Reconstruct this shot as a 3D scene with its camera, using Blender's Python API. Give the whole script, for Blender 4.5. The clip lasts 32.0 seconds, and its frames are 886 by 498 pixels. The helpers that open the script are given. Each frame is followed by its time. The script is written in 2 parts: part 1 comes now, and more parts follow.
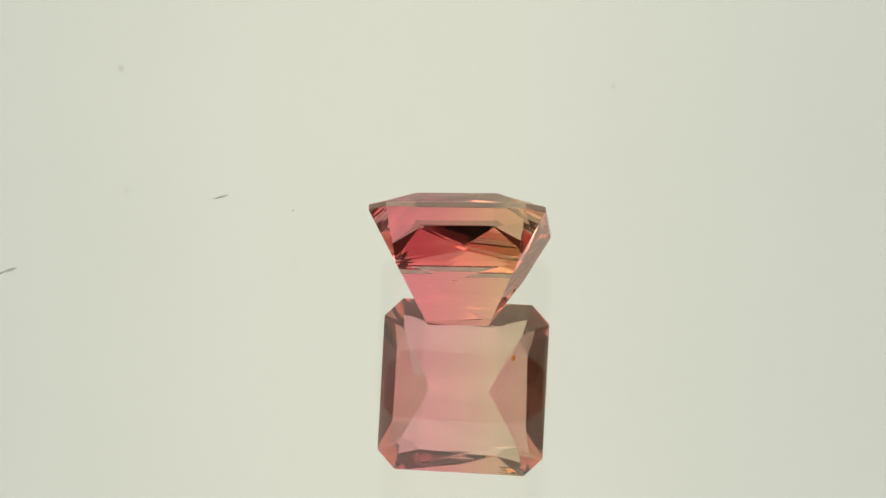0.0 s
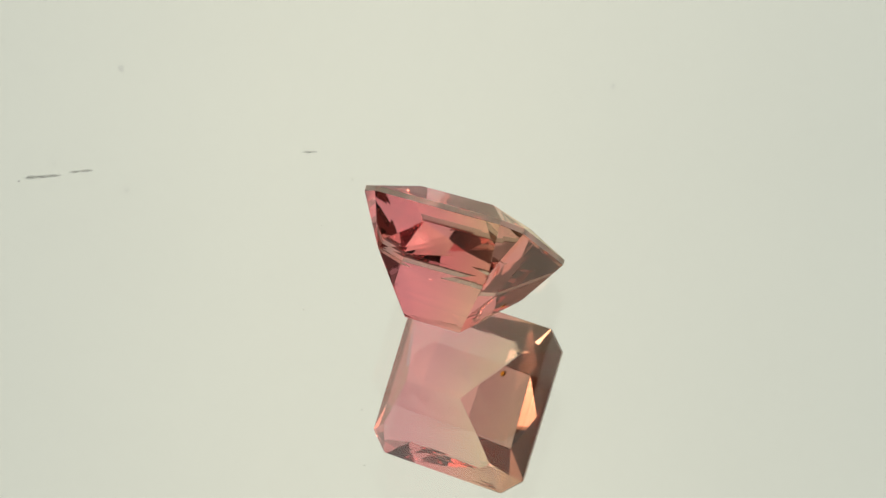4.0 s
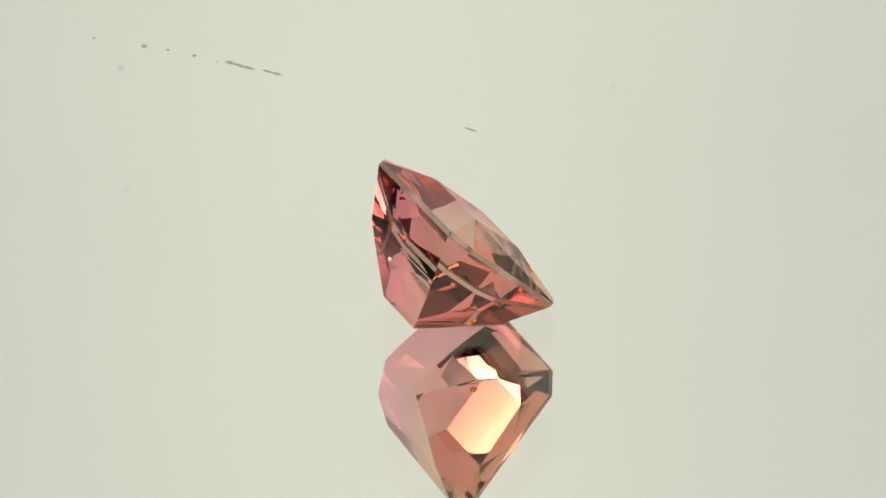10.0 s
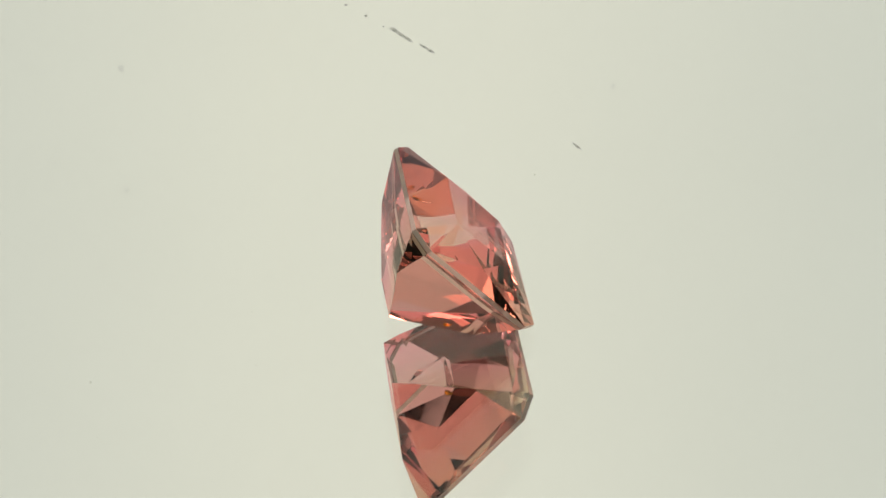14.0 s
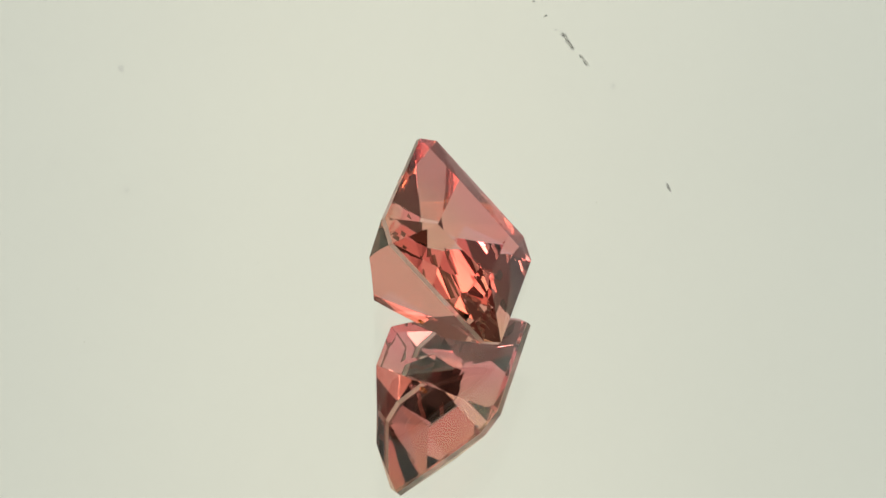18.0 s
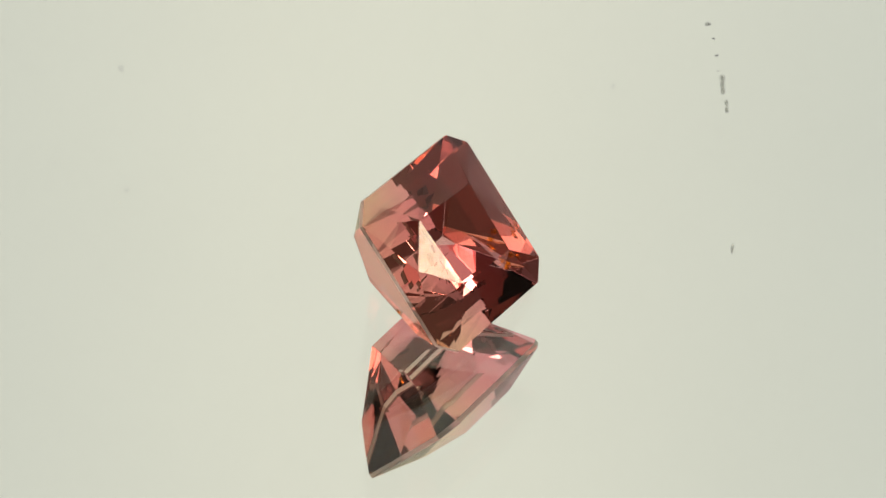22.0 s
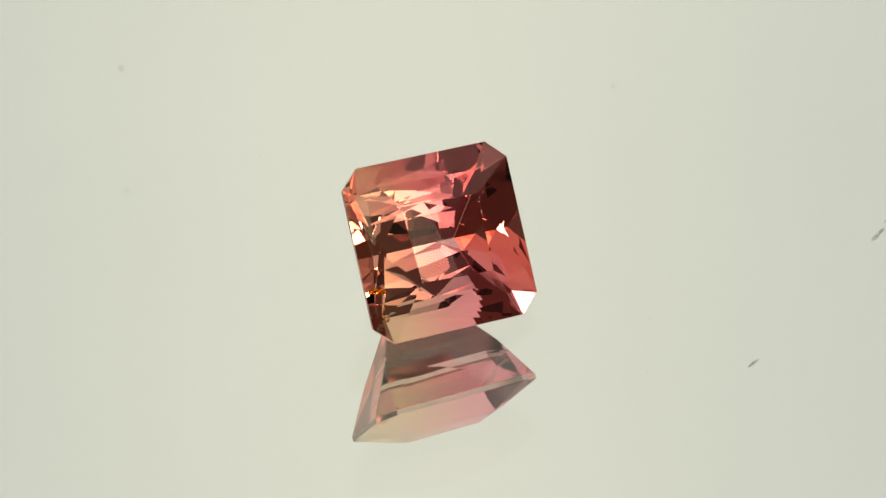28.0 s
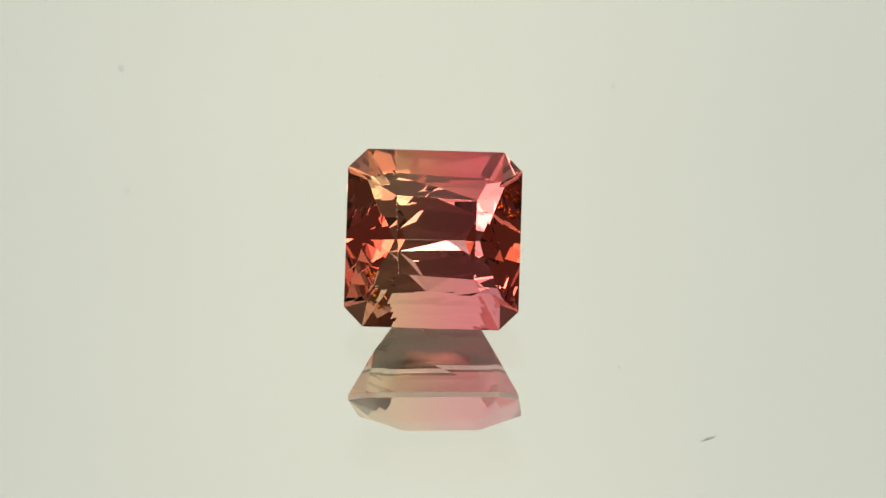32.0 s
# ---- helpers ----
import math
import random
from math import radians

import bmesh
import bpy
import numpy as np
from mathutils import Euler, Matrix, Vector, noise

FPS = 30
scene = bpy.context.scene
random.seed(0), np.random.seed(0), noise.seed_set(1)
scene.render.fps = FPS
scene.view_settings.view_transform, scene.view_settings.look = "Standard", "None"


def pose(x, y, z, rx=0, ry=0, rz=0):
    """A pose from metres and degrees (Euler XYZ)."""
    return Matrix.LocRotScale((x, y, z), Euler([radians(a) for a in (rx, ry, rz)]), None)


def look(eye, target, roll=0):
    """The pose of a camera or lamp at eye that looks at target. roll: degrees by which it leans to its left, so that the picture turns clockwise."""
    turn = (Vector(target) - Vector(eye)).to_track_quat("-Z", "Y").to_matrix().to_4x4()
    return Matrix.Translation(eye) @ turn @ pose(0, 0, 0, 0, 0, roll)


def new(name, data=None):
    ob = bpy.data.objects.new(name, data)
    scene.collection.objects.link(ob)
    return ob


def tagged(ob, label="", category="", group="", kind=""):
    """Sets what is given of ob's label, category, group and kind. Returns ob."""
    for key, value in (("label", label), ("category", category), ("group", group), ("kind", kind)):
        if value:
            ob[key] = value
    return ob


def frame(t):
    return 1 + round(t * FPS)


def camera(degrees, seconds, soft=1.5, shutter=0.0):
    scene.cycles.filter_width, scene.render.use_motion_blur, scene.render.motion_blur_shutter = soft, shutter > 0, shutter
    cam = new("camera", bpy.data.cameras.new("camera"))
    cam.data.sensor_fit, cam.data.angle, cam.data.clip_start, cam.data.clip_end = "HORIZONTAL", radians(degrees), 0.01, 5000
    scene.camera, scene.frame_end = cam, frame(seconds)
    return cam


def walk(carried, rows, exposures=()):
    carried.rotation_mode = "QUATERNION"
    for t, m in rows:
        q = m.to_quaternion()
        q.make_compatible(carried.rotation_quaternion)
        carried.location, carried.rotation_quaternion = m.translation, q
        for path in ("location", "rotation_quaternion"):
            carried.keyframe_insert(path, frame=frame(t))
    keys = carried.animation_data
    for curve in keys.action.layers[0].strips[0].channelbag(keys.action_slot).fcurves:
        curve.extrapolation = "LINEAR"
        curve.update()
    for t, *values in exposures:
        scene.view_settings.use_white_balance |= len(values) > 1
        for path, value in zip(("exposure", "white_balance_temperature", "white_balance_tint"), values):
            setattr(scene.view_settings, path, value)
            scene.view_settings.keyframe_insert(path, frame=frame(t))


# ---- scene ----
# ---- camera: held still above the mirror, looking down at 39 degrees ----
cam = camera(17.676, 32.0, soft=1.35)
EYE, AIM = (-0.000199, -0.097198, 0.081065), (-0.000199, 0.00463, -0.001508)
walk(cam, [(0.0, look(EYE, AIM, -0.948)), (32.0, look(EYE, AIM, -0.948))],
     exposures=[(0.0, 0.0), (29.4, 0.0), (29.5, -0.11), (31.1, -0.11), (31.3, 0.0), (32.0, 0.0)])

# ---- plan ----
U = 26e-6                    # metres to one unit of the gem's plan
SPIN = 5.5604                # degrees a second, clockwise from above
SILVER = -0.00307            # depth of the silver under the glass
ARC = 0.35                   # radius of the glowing diffuser sheet

# ---- world: a dim room ----
world = bpy.data.worlds.new("dim_room")
world.use_nodes = True
wt = world.node_tree
w_co, w_sep, w_up = wt.nodes.new("ShaderNodeTexCoord"), wt.nodes.new("ShaderNodeSeparateXYZ"), wt.nodes.new("ShaderNodeMapRange")
wt.links.new(w_co.outputs["Generated"], w_sep.inputs[0])
wt.links.new(w_sep.outputs["Z"], w_up.inputs["Value"])
w_up.interpolation_type = "SMOOTHSTEP"          # dark walls below a pale ceiling
w_up.inputs["From Min"].default_value, w_up.inputs["From Max"].default_value = 0.900, 1.0
w_up.inputs["To Min"].default_value, w_up.inputs["To Max"].default_value = 0.105, 0.102
w_dot, w_one, w_mul = wt.nodes.new("ShaderNodeVectorMath"), wt.nodes.new("ShaderNodeMath"), wt.nodes.new("ShaderNodeMath")
w_dot.operation, w_one.operation, w_mul.operation = "DOT_PRODUCT", "ADD", "MULTIPLY"
w_dot.inputs[1].default_value = (-0.100, 0.113, 0.0)   # the room is a little lighter towards one side
wt.links.new(w_co.outputs["Generated"], w_dot.inputs[0])
wt.links.new(w_dot.outputs["Value"], w_one.inputs[0])
w_one.inputs[1].default_value = 1.0
wt.links.new(w_up.outputs["Result"], w_mul.inputs[0])
wt.links.new(w_one.outputs[0], w_mul.inputs[1])
wt.links.new(w_mul.outputs[0], wt.nodes["Background"].inputs["Strength"])
wt.nodes["Background"].inputs["Color"].default_value = (1.0, 0.82, 0.64, 1)
scene.world = world


# ---- materials ----
def nodes_of(name):
    m = bpy.data.materials.new(name)
    m.use_nodes = True
    t = m.node_tree
    t.nodes.clear()
    out = t.nodes.new("ShaderNodeOutputMaterial")
    return m, t, out


def principled(name, color, rough=0.5, metal=0.0, grain=0.0, scale=400.0, bump=0.0):
    m, t, out = nodes_of(name)
    b = t.nodes.new("ShaderNodeBsdfPrincipled")
    b.inputs["Base Color"].default_value = (*color, 1)
    b.inputs["Roughness"].default_value = rough
    b.inputs["Metallic"].default_value = metal
    if grain or bump:
        co = t.nodes.new("ShaderNodeTexCoord")
        n = t.nodes.new("ShaderNodeTexNoise")
        n.inputs["Scale"].default_value = scale
        n.inputs["Detail"].default_value = 6
        t.links.new(co.outputs["Object"], n.inputs["Vector"])
        if grain:
            r = t.nodes.new("ShaderNodeValToRGB")
            r.color_ramp.elements[0].position, r.color_ramp.elements[1].position = 0.3, 0.7
            r.color_ramp.elements[0].color = (*[c * (1 - grain) for c in color], 1)
            r.color_ramp.elements[1].color = (*[min(1, c * (1 + grain)) for c in color], 1)
            t.links.new(n.outputs["Fac"], r.inputs["Fac"])
            t.links.new(r.outputs["Color"], b.inputs["Base Color"])
        if bump:
            k = t.nodes.new("ShaderNodeBump")
            k.inputs["Strength"].default_value = bump
            k.inputs["Distance"].default_value = 0.0005
            t.links.new(n.outputs["Fac"], k.inputs["Height"])
            t.links.new(k.outputs["Normal"], b.inputs["Normal"])
    t.links.new(b.outputs["BSDF"], out.inputs["Surface"])
    return m


def glowing(name, color, strength, falloff=0.0, reach=0.1):
    """A lit diffuser: even, or brightest along its middle."""
    m, t, out = nodes_of(name)
    e = t.nodes.new("ShaderNodeEmission")
    e.inputs["Color"].default_value = (*color, 1)
    e.inputs["Strength"].default_value = strength
    if falloff:
        co = t.nodes.new("ShaderNodeTexCoord")
        sep = t.nodes.new("ShaderNodeSeparateXYZ")
        t.links.new(co.outputs["Object"], sep.inputs[0])
        mr = t.nodes.new("ShaderNodeMapRange")
        mr.interpolation_type = "SMOOTHSTEP"
        ab = t.nodes.new("ShaderNodeMath")
        ab.operation = "ABSOLUTE"
        off = t.nodes.new("ShaderNodeMath")
        off.operation = "ADD"
        off.inputs[1].default_value = 0.008
        t.links.new(sep.outputs["X"], off.inputs[0])
        t.links.new(off.outputs[0], ab.inputs[0])
        t.links.new(ab.outputs[0], mr.inputs["Value"])
        cool, tone = t.nodes.new("ShaderNodeMapRange"), t.nodes.new("ShaderNodeMix")
        cool.inputs["From Min"].default_value, cool.inputs["From Max"].default_value = 0.02, reach
        tone.data_type = "RGBA"
        tone.inputs["A"].default_value = (*color, 1)
        tone.inputs["B"].default_value = (color[0] * 0.975, color[1], color[2] * 1.03, 1)
        t.links.new(ab.outputs[0], cool.inputs["Value"])
        t.links.new(cool.outputs["Result"], tone.inputs["Factor"])
        t.links.new(tone.outputs["Result"], e.inputs["Color"])
        mr.inputs["From Min"].default_value, mr.inputs["From Max"].default_value = 0.0, reach
        mr.inputs["To Min"].default_value, mr.inputs["To Max"].default_value = strength, strength * (1 - falloff)
        n = t.nodes.new("ShaderNodeTexNoise")
        n.inputs["Scale"].default_value, n.inputs["Detail"].default_value = 14, 3
        t.links.new(co.outputs["Object"], n.inputs["Vector"])
        nm = t.nodes.new("ShaderNodeMapRange")
        nm.inputs["To Min"].default_value, nm.inputs["To Max"].default_value = 0.965, 1.035
        t.links.new(n.outputs["Fac"], nm.inputs["Value"])
        mul = t.nodes.new("ShaderNodeMath")
        mul.operation = "MULTIPLY"
        t.links.new(mr.outputs["Result"], mul.inputs[0])
        t.links.new(nm.outputs["Result"], mul.inputs[1])
        # and fades towards its two side edges
        edge, fade = t.nodes.new("ShaderNodeMapRange"), t.nodes.new("ShaderNodeMath")
        edge.interpolation_type, fade.operation = "SMOOTHSTEP", "MULTIPLY"
        edge.inputs["From Min"].default_value, edge.inputs["From Max"].default_value = 0.38, 0.58
        edge.inputs["To Min"].default_value, edge.inputs["To Max"].default_value = 1.0, 0.4
        t.links.new(ab.outputs[0], edge.inputs["Value"])
        t.links.new(mul.outputs[0], fade.inputs[0])
        t.links.new(edge.outputs["Result"], fade.inputs[1])
        t.links.new(fade.outputs[0], e.inputs["Strength"])
    t.links.new(e.outputs[0], out.inputs["Surface"])
    return m


def lamp_glow(light, radius):
    """A lamp's diffuser: hot in the middle, weaker at the rim."""
    m, t, out = nodes_of("lamp_diffuser")
    e, co, ln, mr = (t.nodes.new(n) for n in ("ShaderNodeEmission", "ShaderNodeTexCoord", "ShaderNodeVectorMath", "ShaderNodeMapRange"))
    e.inputs["Color"].default_value = (*LAMP_LIGHT, 1)
    ln.operation = "LENGTH"
    t.links.new(co.outputs["Object"], ln.inputs[0])
    mr.interpolation_type = "SMOOTHSTEP"
    mr.inputs["From Min"].default_value, mr.inputs["From Max"].default_value = radius * 0.3, radius
    mr.inputs["To Min"].default_value, mr.inputs["To Max"].default_value = light * 1.15, light * 0.3
    t.links.new(ln.outputs["Value"], mr.inputs["Value"])
    t.links.new(mr.outputs["Result"], e.inputs["Strength"])
    t.links.new(e.outputs[0], out.inputs["Surface"])
    return m


POLISH = 0.25e-6             # metres of waviness left by the polish


def gem_material(name, rose, olive, rough=0.0):
    """Two-coloured tourmaline: rose at one end, pale olive at the other; the colour zones cross the stone in a soft band."""
    m, t, out = nodes_of(name)
    co = t.nodes.new("ShaderNodeTexCoord")
    n = t.nodes.new("ShaderNodeTexNoise")
    n.inputs["Scale"].default_value, n.inputs["Detail"].default_value = 260, 2
    t.links.new(co.outputs["Object"], n.inputs["Vector"])
    sep = t.nodes.new("ShaderNodeSeparateXYZ")
    t.links.new(co.outputs["Object"], sep.inputs[0])
    add = t.nodes.new("ShaderNodeMath")
    add.operation = "MULTIPLY_ADD"
    add.inputs[1].default_value = 0.0012
    t.links.new(n.outputs["Fac"], add.inputs[0])
    t.links.new(sep.outputs["X"], add.inputs[2])
    ramp = t.nodes.new("ShaderNodeMapRange")
    ramp.interpolation_type = "SMOOTHSTEP"
    ramp.inputs["From Min"].default_value, ramp.inputs["From Max"].default_value = -55 * U, 160 * U
    t.links.new(add.outputs[0], ramp.inputs["Value"])
    mix = t.nodes.new("ShaderNodeMix")
    mix.data_type = "RGBA"
    mix.inputs["A"].default_value = (*rose, 1)
    mix.inputs["B"].default_value = (*olive, 1)
    t.links.new(ramp.outputs["Result"], mix.inputs["Factor"])
    g = t.nodes.new("ShaderNodeBsdfGlass")
    g.inputs["IOR"].default_value = 1.630
    g.inputs["Roughness"].default_value = rough
    # hand polish leaves the facets faintly wavy
    wave, bump = t.nodes.new("ShaderNodeTexNoise"), t.nodes.new("ShaderNodeBump")
    wave.inputs["Scale"].default_value, wave.inputs["Detail"].default_value = 900, 2
    bump.inputs["Strength"].default_value, bump.inputs["Distance"].default_value = 1.0, POLISH
    t.links.new(co.outputs["Object"], wave.inputs["Vector"])
    t.links.new(wave.outputs["Fac"], bump.inputs["Height"])
    t.links.new(bump.outputs["Normal"], g.inputs["Normal"])
    t.links.new(mix.outputs["Result"], g.inputs["Color"])
    t.links.new(g.outputs[0], out.inputs["Surface"])
    return m


def clear_glass(name, color, ior):
    m, t, out = nodes_of(name)
    g = t.nodes.new("ShaderNodeBsdfGlass")
    g.inputs["Color"].default_value = (*color, 1)
    g.inputs["IOR"].default_value = ior
    g.inputs["Roughness"].default_value = 0.0
    t.links.new(g.outputs[0], out.inputs["Surface"])
    return m


def silver_coat(name, color):
    m, t, out = nodes_of(name)
    g = t.nodes.new("ShaderNodeBsdfGlossy")
    g.inputs["Color"].default_value = (*color, 1)
    g.inputs["Roughness"].default_value = 0.0
    t.links.new(g.outputs[0], out.inputs["Surface"])
    return m


def tarnish(name, color, cover):
    """A blurred patch in the silver, thinning out to its rim."""
    m, t, out = nodes_of(name)
    co, mid, ln, mr, n, nm, mul = (t.nodes.new("ShaderNode" + k) for k in ("TexCoord", "VectorMath", "VectorMath", "MapRange", "TexNoise", "MapRange", "Math"))
    mid.operation, ln.operation, mul.operation = "SUBTRACT", "LENGTH", "MULTIPLY"
    mid.inputs[1].default_value = (0.5, 0.5, 0.5)
    t.links.new(co.outputs["Generated"], mid.inputs[0])
    flat = t.nodes.new("ShaderNodeVectorMath")
    flat.operation = "MULTIPLY"
    flat.inputs[1].default_value = (1, 1, 0)
    t.links.new(mid.outputs[0], flat.inputs[0])
    t.links.new(flat.outputs[0], ln.inputs[0])
    mr.interpolation_type = "SMOOTHSTEP"
    mr.inputs["From Min"].default_value, mr.inputs["From Max"].default_value = 0.02, 0.46
    mr.inputs["To Min"].default_value, mr.inputs["To Max"].default_value = cover, 0.0
    t.links.new(ln.outputs["Value"], mr.inputs["Value"])
    n.inputs["Scale"].default_value, n.inputs["Detail"].default_value = 5200, 3
    t.links.new(co.outputs["Object"], n.inputs["Vector"])
    nm.inputs["From Min"].default_value, nm.inputs["From Max"].default_value = 0.3, 0.7
    nm.inputs["To Min"].default_value, nm.inputs["To Max"].default_value = 0.55, 1.0
    t.links.new(n.outputs["Fac"], nm.inputs["Value"])
    t.links.new(mr.outputs["Result"], mul.inputs[0])
    t.links.new(nm.outputs["Result"], mul.inputs[1])
    clear, d, mix = t.nodes.new("ShaderNodeBsdfTransparent"), t.nodes.new("ShaderNodeBsdfDiffuse"), t.nodes.new("ShaderNodeMixShader")
    d.inputs["Color"].default_value = (*color, 1)
    t.links.new(mul.outputs[0], mix.inputs["Fac"])
    t.links.new(clear.outputs[0], mix.inputs[1])
    t.links.new(d.outputs[0], mix.inputs[2])
    t.links.new(mix.outputs[0], out.inputs["Surface"])
    return m


def frosted(name):
    """The ground girdle: pale, matt, and letting light through."""
    m, t, out = nodes_of(name)
    d, tr, a = t.nodes.new("ShaderNodeBsdfDiffuse"), t.nodes.new("ShaderNodeBsdfTranslucent"), t.nodes.new("ShaderNodeMixShader")
    g, b = t.nodes.new("ShaderNodeBsdfGlass"), t.nodes.new("ShaderNodeMixShader")
    co, n, r = t.nodes.new("ShaderNodeTexCoord"), t.nodes.new("ShaderNodeTexNoise"), t.nodes.new("ShaderNodeMapRange")
    n.inputs["Scale"].default_value, n.inputs["Detail"].default_value = 24000, 3
    t.links.new(co.outputs["Object"], n.inputs["Vector"])
    r.inputs["To Min"].default_value, r.inputs["To Max"].default_value = 0.35, 0.6
    t.links.new(n.outputs["Fac"], r.inputs["Value"])
    d.inputs["Color"].default_value = tr.inputs["Color"].default_value = (0.93, 0.88, 0.78, 1)
    g.inputs["Color"].default_value, g.inputs["Roughness"].default_value, g.inputs["IOR"].default_value = (0.98, 0.92, 0.86, 1), 0.08, 1.63
    a.inputs["Fac"].default_value = 0.5
    t.links.new(d.outputs[0], a.inputs[1])
    t.links.new(tr.outputs[0], a.inputs[2])
    t.links.new(r.outputs["Result"], b.inputs["Fac"])
    t.links.new(a.outputs[0], b.inputs[1])
    t.links.new(g.outputs[0], b.inputs[2])
    t.links.new(b.outputs[0], out.inputs["Surface"])
    return m


GEM = gem_material("tourmaline", (0.985, 0.675, 0.705), (0.950, 0.845, 0.695))
# tourmaline is deeper in colour along its axis, which runs out through the two short ends
GEM_ENDS = gem_material("tourmaline_along_axis", (0.985, 0.595, 0.550), (0.980, 0.700, 0.600))
GIRDLE = frosted("frosted_girdle")
GLASS = clear_glass("mirror_glass", (0.985, 0.993, 0.985), 1.5)
SILVER_COAT = silver_coat("silver_coat", (0.94, 0.945, 0.925))
FLAW = tarnish("tarnished_silver", (0.5, 0.495, 0.46), 0.36)
DUST = tarnish("grey_dust", (0.55, 0.53, 0.47), 0.7)
AMBER = clear_glass("amber_inclusion", (0.98, 0.78, 0.22), 1.18)
SHEET = glowing("lit_diffuser_sheet", (1.0, 0.985, 0.85), 0.772, 0.11, 0.09)
# the camera's sensor dust, drawn as dots glowing less than the sheet
SENSOR_SPECK = glowing("sensor_speck", (1.0, 0.99, 0.88), 0.6)
LAMP_LIGHT = (1.0, 0.90, 0.70)
LAMP_GAIN = 0.88
LAMP_SHELL = principled("black_lamp_metal", (0.03, 0.03, 0.032), 0.45, 0.6, 0.2, 60, 0.1)
STAND = principled("white_stand_plastic", (0.6, 0.6, 0.58), 0.5, 0, 0.05, 80)
BENCH = principled("grey_bench_laminate", (0.18, 0.17, 0.16), 0.5, 0, 0.25, 30, 0.1)


# ---- mesh helpers ----
def part(name, bm, material, parent, label=""):
    me = bpy.data.meshes.new(name)
    bm.to_mesh(me)
    bm.free()
    for mat in (material if isinstance(material, (list, tuple)) else (material,)):
        me.materials.append(mat)
    ob = new(name, me)
    if parent:
        ob.parent = parent
    if label:
        tagged(ob, label)
    return ob


def box_mesh(x0, y0, z0, x1, y1, z1, bevel=0.0):
    bm = bmesh.new()
    bmesh.ops.create_cube(bm, size=1)
    for v in bm.verts:
        v.co = ((x0, x1)[v.co.x > 0], (y0, y1)[v.co.y > 0], (z0, z1)[v.co.z > 0])
    if bevel:
        bmesh.ops.bevel(bm, geom=bm.edges[:], offset=bevel, segments=2, affect="EDGES")
    return bm


def cyl(r1, r2, z0, z1, n=48, cap=True):
    bm = bmesh.new()
    bmesh.ops.create_cone(bm, cap_ends=cap, segments=n, radius1=r1, radius2=r2, depth=z1 - z0)
    bmesh.ops.translate(bm, verts=bm.verts, vec=(0, 0, (z0 + z1) / 2))
    return bm


# ---- the floor and the bench ----
def room():
    ob = part("floor", box_mesh(-4, -4, -0.95, 4, 4, -0.85), BENCH, None)
    tagged(ob, "dark grey floor of a dim room", "floor", kind="structure")


def bench():
    top = -0.036
    base = tagged(new("work_bench"), "grey laminate work bench carrying a turntable", "table")
    base.location = (0, 0.05, -0.85)
    part("tabletop", box_mesh(-0.8, -0.15, 0.785, 0.8, 0.4, 0.85 + top, 0.004), BENCH, base)
    for x in (-0.76, 0.76):
        for y in (-0.11, 0.35):
            part("leg", box_mesh(x - 0.02, y - 0.02, 0, x + 0.02, y + 0.02, 0.785, 0.002), LAMP_SHELL, base)


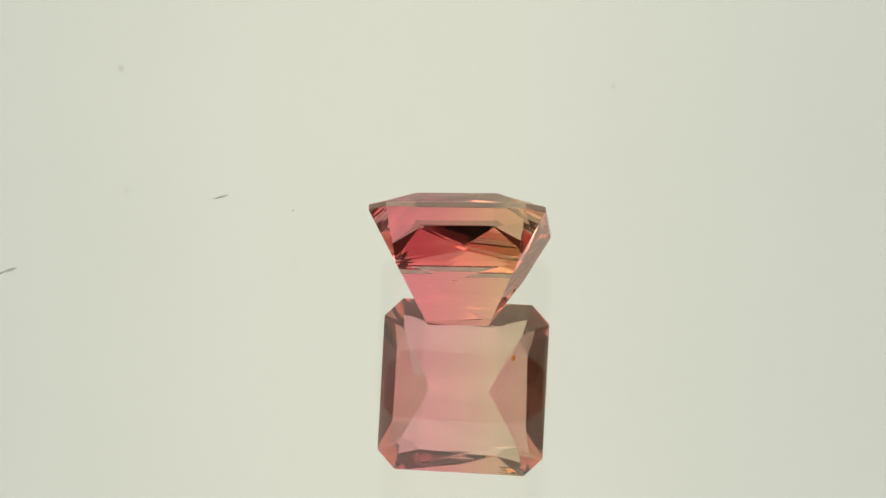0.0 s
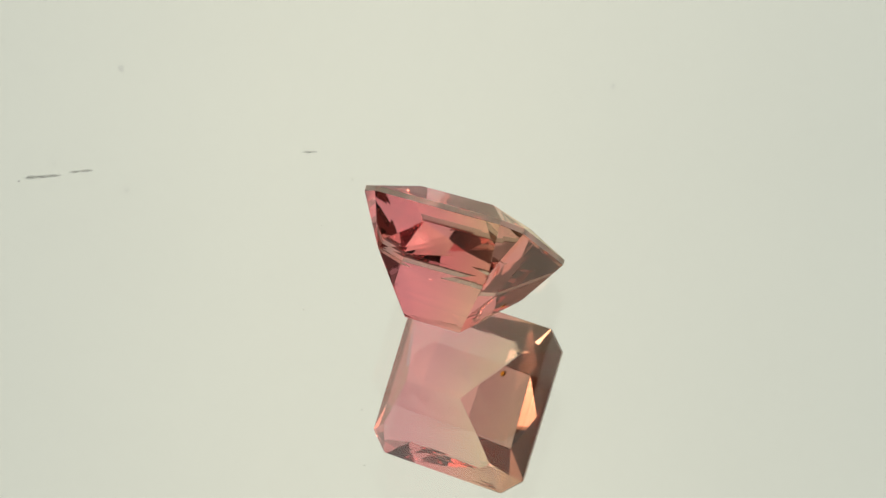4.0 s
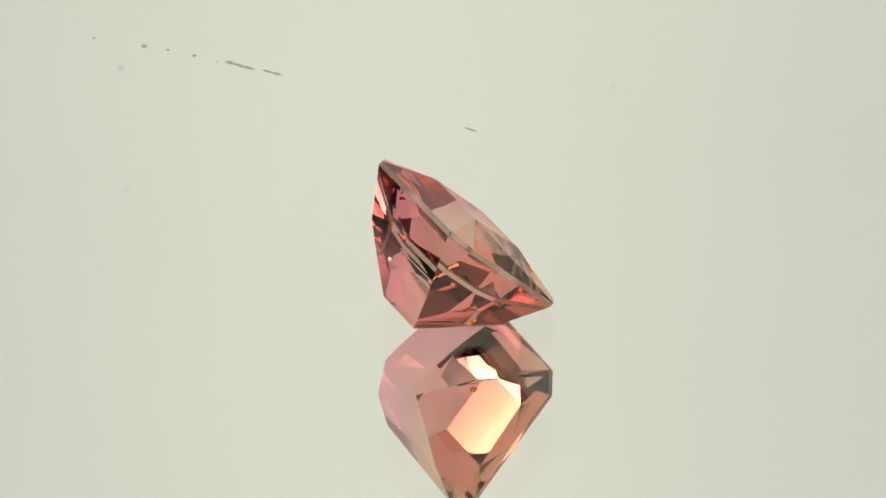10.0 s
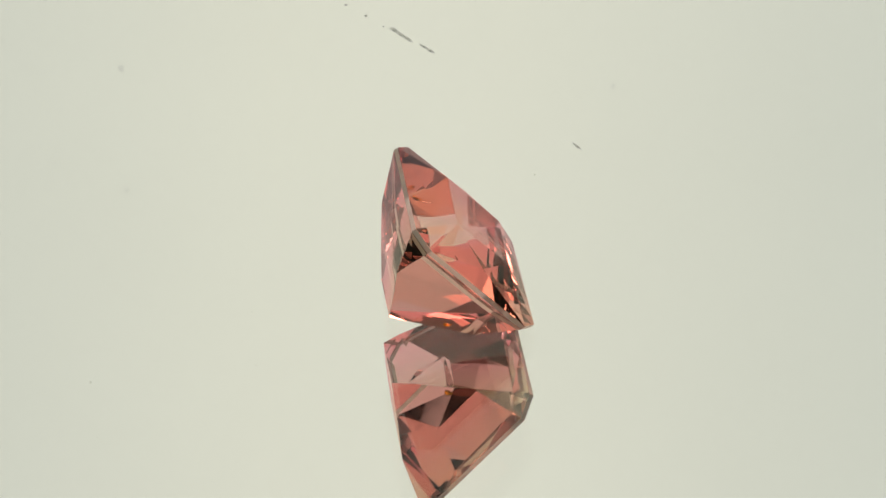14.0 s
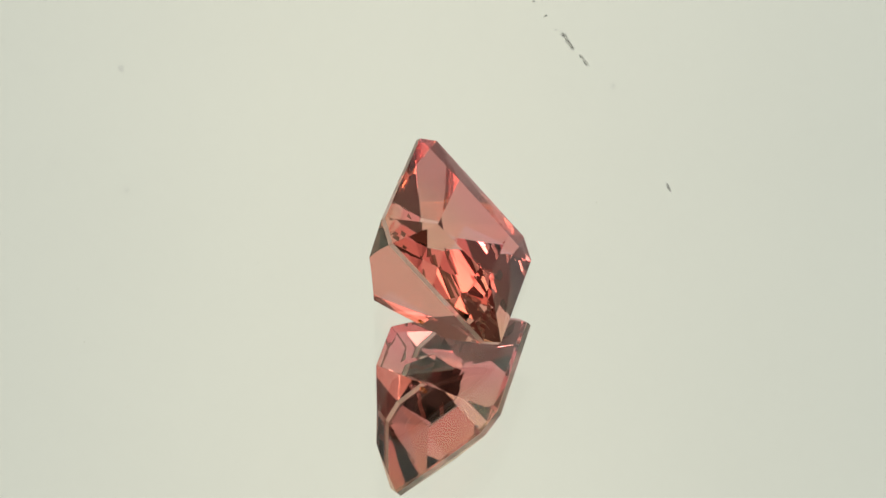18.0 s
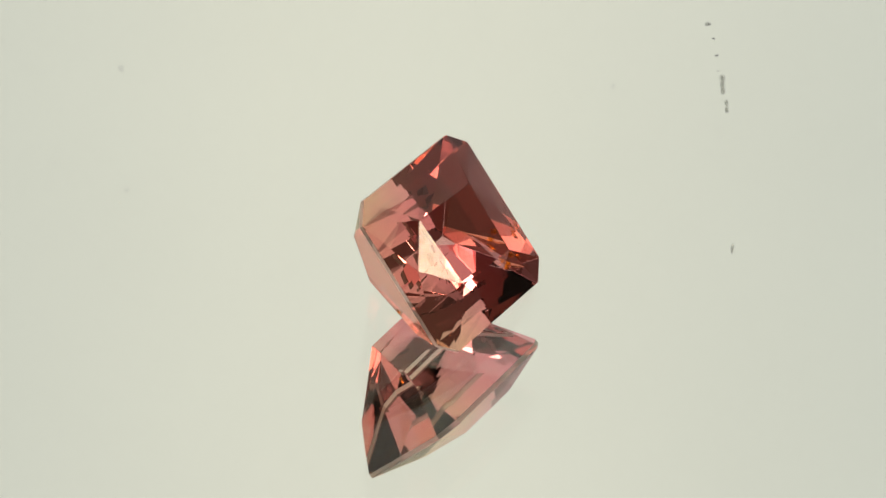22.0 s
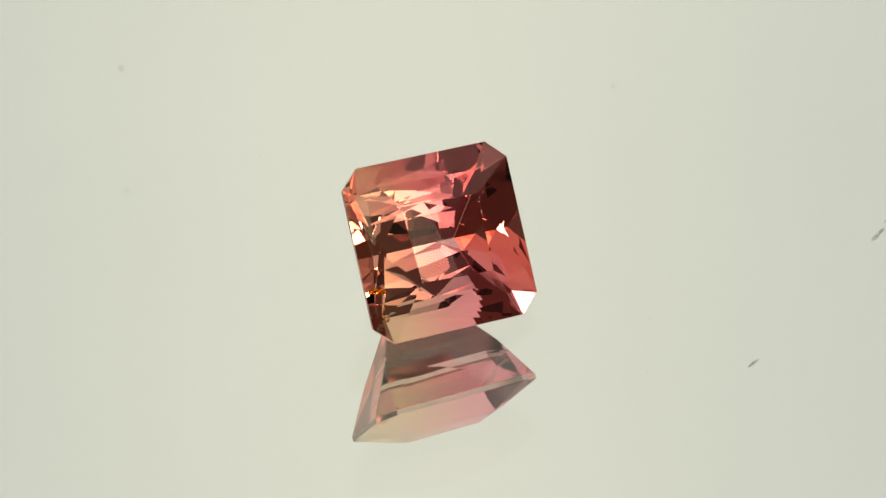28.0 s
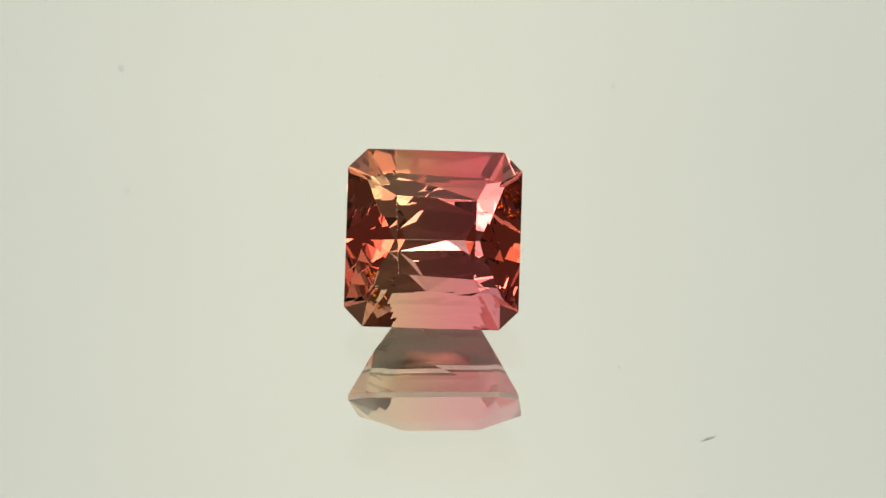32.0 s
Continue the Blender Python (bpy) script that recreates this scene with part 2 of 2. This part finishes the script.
# ---- the glowing sheet behind and above the stone ----
def diffuser():
    bm = bmesh.new()
    n, w0, w1 = 48, -0.620, 0.620
    rings = []
    for i in range(n + 1):
        a = radians(LOW + (HIGH - LOW) * i / n)
        rings.append([bm.verts.new((x, r * math.cos(a), r * math.sin(a))) for r in (ARC, ARC + 0.003) for x in (w0, w1)])
    for a, b in zip(rings, rings[1:]):
        for i, j in ((0, 1), (1, 3), (3, 2), (2, 0)):
            bm.faces.new((a[i], a[j], b[j], b[i]))
    bm.faces.new(rings[0][::1][:2] + [rings[0][3], rings[0][2]])
    bm.faces.new(rings[-1][:2] + [rings[-1][3], rings[-1][2]])
    bmesh.ops.recalc_face_normals(bm, faces=bm.faces[:])
    base = tagged(new("diffuser_screen"), "curved white translucent diffuser sheet, lit from behind", "light screen")
    sheet = part("sheet", bm, SHEET, base)
    for x in (-0.630, 0.630):
        bm = bmesh.new()
        prev = None
        for i in range(25):
            a = radians(LOW + (HIGH - LOW) * i / 24)
            ring = [bm.verts.new((x + dx, (ARC + dr) * math.cos(a), (ARC + dr) * math.sin(a))) for dx, dr in ((-0.01, -0.006), (0.01, -0.006), (0.01, 0.012), (-0.01, 0.012))]
            if prev:
                for k in range(4):
                    bm.faces.new((prev[k], prev[(k + 1) % 4], ring[(k + 1) % 4], ring[k]))
            prev = ring
        part("side_rail", bm, STAND, base)
        part("foot", box_mesh(x - 0.015, ARC * 0.7, -0.036, x + 0.015, ARC + 0.03, ARC * math.sin(radians(LOW)) + 0.004, 0.002), STAND, base)
    # unmoving sensor dust, set on the sheet as dim dots
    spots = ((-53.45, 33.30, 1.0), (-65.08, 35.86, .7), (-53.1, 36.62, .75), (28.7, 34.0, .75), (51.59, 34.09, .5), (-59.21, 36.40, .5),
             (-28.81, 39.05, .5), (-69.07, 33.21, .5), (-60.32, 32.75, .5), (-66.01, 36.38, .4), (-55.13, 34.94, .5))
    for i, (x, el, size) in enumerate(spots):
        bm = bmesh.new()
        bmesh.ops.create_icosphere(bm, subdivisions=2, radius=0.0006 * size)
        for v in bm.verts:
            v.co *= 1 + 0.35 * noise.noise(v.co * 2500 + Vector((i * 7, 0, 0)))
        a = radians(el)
        sp = part("sensor_dust", bm, SENSOR_SPECK, base)
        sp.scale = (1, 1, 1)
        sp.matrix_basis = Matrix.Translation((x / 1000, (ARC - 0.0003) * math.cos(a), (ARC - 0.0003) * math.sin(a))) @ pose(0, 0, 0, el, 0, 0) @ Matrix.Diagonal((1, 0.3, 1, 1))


# ---- lamps at both sides, and unseen ones added over the camera ----
def aim(az, el, d):
    """A pose d metres from the stone, looking at it with +z; azimuth from behind the stone to the right."""
    a, e = radians(az), radians(el)
    p = Vector((math.sin(a) * math.cos(e), math.cos(a) * math.cos(e), math.sin(e))) * d
    z = -p.normalized()
    x = Vector((0, 0, 1)).cross(z).normalized()
    return Matrix.Translation(p) @ Matrix((x, z.cross(x), z)).transposed().to_4x4(), p


def stand_for(p):
    back = p + p.normalized() * 0.11
    on_bench = abs(back.x) < 0.75 and -0.05 < back.y < 0.4
    foot = -0.036 if on_bench else -0.85
    st = tagged(new("lamp_stand"), "black metal stand of an unseen lamp, on the " + ("bench" if on_bench else "floor"), "stand", "lamp stands")
    st.location = (back.x, back.y, foot)
    part("pole", cyl(0.008, 0.008, 0.015, back.z - foot, 16), LAMP_SHELL, st)
    part("base_plate", cyl(0.10, 0.09, 0, 0.015, 32), LAMP_SHELL, st)


def lamp(az, el, d, radius, light):
    base = tagged(new("unseen_lamp"), "unseen black studio lamp with a round white diffuser on a stand", "lamp", "lamps beside the bench")
    part("shade", cyl(0.045, radius + 0.004, -0.09, 0.0, 48, False), LAMP_SHELL, base)
    part("back_cap", cyl(0.03, 0.045, -0.12, -0.09), LAMP_SHELL, base)
    part("diffuser", cyl(radius, radius, -0.006, -0.002), lamp_glow(light * LAMP_GAIN, radius), base, "glowing white diffuser")
    base.matrix_basis, p = aim(az, el, d)
    stand_for(p)


def lamps():
    lamp(108.5, 30.5, 0.62, 0.0556, 15.98)
    lamp(-85.0, 17.7, 0.50, 0.0500, 11.13)
    # the last four are added, placed and sized to brighten the stone's facets
    lamp(176.5, 62.6, 0.62, 0.0760, 8.32)
    lamp(137.3, 53.5, 0.62, 0.1900, 3.30)
    lamp(-146.9, 53.5, 0.62, 0.1720, 2.19)
    lamp(201.9, 43.2, 0.62, 0.0856, 5.71)


# ---- the turning mirror ----
def flat_blob(length, width, height, seed, n=14):
    """A small uneven fleck, lying along x."""
    bm = bmesh.new()
    rnd = random.Random(seed)
    lo, hi = [], []
    for i in range(n):
        a = 2 * math.pi * i / n
        k = 0.75 + 0.5 * rnd.random()
        x, y = math.cos(a) * length / 2 * (0.85 + 0.3 * rnd.random()), math.sin(a) * width / 2 * k
        lo.append(bm.verts.new((x, y, 0)))
        hi.append(bm.verts.new((x * 0.85, y * 0.8, height)))
    for i in range(n):
        bm.faces.new((lo[i], lo[(i + 1) % n], hi[(i + 1) % n], hi[i]))
    bm.faces.new(hi)
    bm.faces.new(lo[::-1])
    return bm


def mirror():
    base = tagged(new("turntable_mirror"), "square glass mirror turning slowly on a white turntable", "mirror")
    part("glass_plate", box_mesh(-0.075, -0.075, SILVER - 0.0002, 0.075, 0.075, 0, 0.0), GLASS, base, "clear glass plate")
    part("silver_backing", box_mesh(-0.0748, -0.0748, SILVER - 0.0001, 0.0748, 0.0748, SILVER), SILVER_COAT, base, "silver mirror coating")
    part("platter", cyl(0.07, 0.07, -0.017, SILVER - 0.0002, 64), STAND, base, "white plastic platter")
    streaks = (((-22.46, 2.12), (-21.07, 2.86), .20), ((-20.70, 3.24), (-19.80, 3.75), .17), ((-11.05, 8.60), (-10.25, 8.90), .10))
    for i, ((x0, y0), (x1, y1), wd) in enumerate(streaks):
        L = math.hypot(x1 - x0, y1 - y0)
        a = math.degrees(math.atan2(y1 - y0, x1 - x0))
        # a streak is a broken row of slivers in the coating
        pieces = max(1, round(L / 0.45)) if i < 2 else 1
        rnd = random.Random(i)
        for k in range(pieces):
            f = (k + 0.5) / pieces
            ob = part("silver_flaw", flat_blob(L / pieces * (0.0017 if pieces > 1 else 0.00125), wd * (1.5 + 0.5 * rnd.random()) * 0.001, 0.00001, i * 10 + k), FLAW, base)
            ob.matrix_basis = pose((x0 + (x1 - x0) * f) / 1000, (y0 + (y1 - y0) * f) / 1000, SILVER + 0.000002, 0, 0, a + rnd.uniform(-2, 2))
    for i, (x, y, r) in enumerate(((-25.96, -0.52, .34), (-25.0, 0.28, .20), (-23.80, 1.09, .24), (-22.64, 1.75, .14), (-28.1, -2.23, .22))):
        ob = part("silver_flaw", flat_blob(r * 0.00145, r * 0.0013, 0.00001, 50 + i), FLAW, base)
        ob.matrix_basis = pose(x / 1000, y / 1000, SILVER + 0.000002, 0, 0, 40 * i)
    for i, (x, y, r) in enumerate(((-5.40, -3.64, .10), (-3.48, -2.46, .09), (-0.46, -8.75, .12), (9.82, -12.2, .09), (-5.8, 14.7, .09),
                                   (-7.05, 2.10, .08), (-7.08, 5.75, .12), (2.54, -16.28, .11), (7.75, -14.79, .08))):
        ob = part("dust_speck", flat_blob(r * 0.0012, r * 0.0008, r * 0.0002, 90 + i), DUST, base)
        ob.matrix_basis = pose(x / 1000, y / 1000, 0.000001, 0, 0, 55 * i)
    turntable = tagged(new("turntable"), "white plastic motor turntable under a mirror", "turntable")
    turntable.location = (0, 0, -0.036)
    part("housing", cyl(0.075, 0.068, 0, 0.0185, 64), STAND, turntable)
    return base


# ---- the stone ----
def gemstone():
    # girdle (a, b, cut corners c), table (T), scissor points of the crown (C), keel (K, M)
    a, b, c, g = 146, 149, 32, 4.5
    P = {}
    for n, x, y in (("Ln", -a, -b + c), ("Lf", -a, b - c), ("Fl", -a + c, b), ("Fr", a - c, b), ("Rf", a, b - c), ("Rn", a, -b + c), ("Nr", a - c, -b), ("Nl", -a + c, -b)):
        P[n], P[n + "_"] = (x, y, g), (x, y, -g)
    for n, x, y in (("TNL", -72.1, -65.3), ("TLF", -69.8, 65.8), ("TFR", 55.1, 60.1), ("TNR", 62.2, -70.8)):
        P[n] = (x, y, 35.7)
    P.update(CN=(-2.3, -110.8, 20.4), CF=(2.6, 116.1, 20.0), CL=(-107.2, -0.6, 24.2), CR=(113.1, -3.6, 23.2))
    P.update(KL=(-52.0, -3.0, -177.2), KR=(50.0, -2.0, -177.4), M=(-21.0, -2.4, -177.9))
    # the two short sides are one flat facet each; their outlines bend at every tier of the long sides
    for side, points in (("R", (("YNR", -109.4, -41.9), ("BNR", -96.7, -83.3), ("XNR", -64.4, -114.1), ("ENR", -50.1, -128.3), ("EFR", 19.3, -158.9), ("XFR", 56.1, -121.9), ("BFR", 96.9, -84.9), ("YFR", 109.2, -37.1))),
                         ("L", (("YLF", 105.2, -45.8), ("BLF", 95.9, -77.9), ("XFL", 17.1, -124.0), ("EFL", 21.2, -160.4), ("ENL", -45.9, -134.8), ("XNL", -61.8, -118.6), ("BNL", -92.0, -86.7), ("YNL", -107.9, -37.4)))):
        foot, rim = P["K" + side], a if side == "R" else -a
        for n, y, z in points:
            P[n] = (rim + (z + g) * (foot[0] - rim) / (foot[2] + g), y, z)
    # the long sides, cut in scissors: points above (Q, U) and below (P, S) the break line
    P.update(QN=(3.8, -112.7, -61.9), PN=(-2.7, -71.6, -111.2), SNa=(-80.0, -70.1, -110.1), SNb=(-15.6, -51.1, -128.7),
        SNc=(71.7, -72.3, -107.6), UNa=(-88.1, -107.2, -65.7), UNb=(68.3, -108.5, -66.6))
    P.update(QF=(9.8, 114.2, -59.2), PF=(11.0, 69.1, -112.6), SFa=(84.8, 75.8, -108.3), SFb=(32.3, 36.0, -146.5),
        SFc=(-92.4, 75.4, -102.6), UFa=(71.0, 113.9, -60.2), UFb=(-97.9, 109.0, -61.5))
    faces = [("TNL", "TNR", "TFR", "TLF")]
    for s, g0, g1, t0, t1 in (("N", "Nl", "Nr", "TNL", "TNR"), ("R", "Rn", "Rf", "TNR", "TFR"), ("F", "Fr", "Fl", "TFR", "TLF"), ("L", "Lf", "Ln", "TLF", "TNL")):
        m = "C" + s
        faces += [(g0, g1, m), (g1, t1, m), (t1, t0, m), (t0, g0, m)]
        if s in "LR":
            continue
        b0, b1, q, o = t0.replace("T", "B"), t1.replace("T", "B"), "Q" + s, "P" + s
        k0, k1, e0, e1, x0, x1 = ("KL", "KR", "ENL", "ENR", "XNL", "XNR") if s == "N" else ("KR", "KL", "EFR", "EFL", "XFR", "XFL")
        faces += [(g0 + "_", g1 + "_", q), (b0, q, b1), (b0, b1, o)]
        for (u, v, w), m in (((b0, o, e0), "S" + s + "a"), ((e0, o, e1), "S" + s + "b"), ((e1, o, b1), "S" + s + "c"), ((b0, g0 + "_", q), "U" + s + "a"), ((g1 + "_", b1, q), "U" + s + "b")):
            for p, r in ((u, v), (v, w), (w, u)):
                bend = x0 if {p, r} == {b0, e0} else x1 if {p, r} == {b1, e1} else None
                faces += [(p, bend, m), (bend, r, m)] if bend else [(p, r, m)]
        faces += [(e0, e1, "M"), (e1, k1, "M"), (k0, e0, "M")]
    faces += [("Nr", "Rn", "TNR"), ("Rf", "Fr", "TFR"), ("Fl", "Lf", "TLF"), ("Ln", "Nl", "TNL")]
    for p, r, tip, bend in (("Rn_", "Nr_", "BNR", "YNR"), ("Rf_", "Fr_", "BFR", "YFR"), ("Lf_", "Fl_", "BLF", "YLF"), ("Ln_", "Nl_", "BNL", "YNL")):
        faces += [(p, r, bend), (bend, r, tip)]
    faces += [("Rf_", "Rn_", "YNR", "BNR", "XNR", "ENR", "KR", "EFR", "XFR", "BFR", "YFR"), ("Ln_", "Lf_", "YLF", "BLF", "XFL", "EFL", "KL", "ENL", "XNL", "BNL", "YNL")]
    ring = ("Nl", "Nr", "Rn", "Rf", "Fr", "Fl", "Lf", "Ln")
    bm = bmesh.new()
    V = {n: bm.verts.new(Vector(p) * U) for n, p in P.items()}
    for f in faces:
        bm.faces.new([V[n] for n in f]).material_index = 2 if len(f) == 11 else 0
    for p, q in zip(ring, ring[1:] + ring[:1]):
        bm.faces.new((V[p + "_"], V[q + "_"], V[q], V[p])).material_index = 1
    bmesh.ops.recalc_face_normals(bm, faces=bm.faces[:])
    # cut edges are never perfectly sharp
    bmesh.ops.bevel(bm, geom=[e for e in bm.edges if e.calc_face_angle(0) > radians(9)], offset=0.28 * U, segments=1, affect="EDGES", clamp_overlap=True)
    stone = part("gemstone", bm, (GEM, GIRDLE, GEM_ENDS), None)
    tagged(stone, "faceted rose and olive bicolour tourmaline lying tilted on a mirror", "gemstone")
    drop = bmesh.new()
    bmesh.ops.create_icosphere(drop, subdivisions=2, radius=1)
    for v in drop.verts:
        taper = 1 - 0.35 * v.co.x
        v.co = (v.co.x * 8 * U, v.co.y * 5.2 * taper * U, v.co.z * 4.5 * taper * U)
    chip = part("inclusion", drop, AMBER, stone, "tiny amber drop inside the stone")
    # a few grains of dust on the table facet
    rnd = random.Random(8)
    for i in range(16):
        grain = part("dust_speck", flat_blob((1.2 + 1.6 * rnd.random()) * U, (0.8 + 0.6 * rnd.random()) * U, 0.4 * U, 300 + i, 8), DUST, stone)
        grain.matrix_basis = pose(rnd.uniform(-58, 50) * U, rnd.uniform(-60, 54) * U, (P["TNL"][2] + 0.05) * U, 0, 0, rnd.uniform(0, 180))
    chip.matrix_basis = pose(86 * U, 57 * U, -104 * U, 0, -60, 70)
    return stone


def motions():
    rest = pose(0.000637, 0.000597, 0.003289) @ pose(0, 0, 0, -49.203, -1.359, -4.596)
    times = [i * 1.0 for i in range(33)]
    walk(plate, [(t, pose(0, 0, 0, 0, 0, -SPIN * t)) for t in times])
    walk(stone, [(t, pose(0, 0, 0, 0, 0, -SPIN * t) @ rest) for t in times])


LOW, HIGH = -5, 114.4
room()
bench()
diffuser()
lamps()
plate = mirror()
stone = gemstone()
motions()
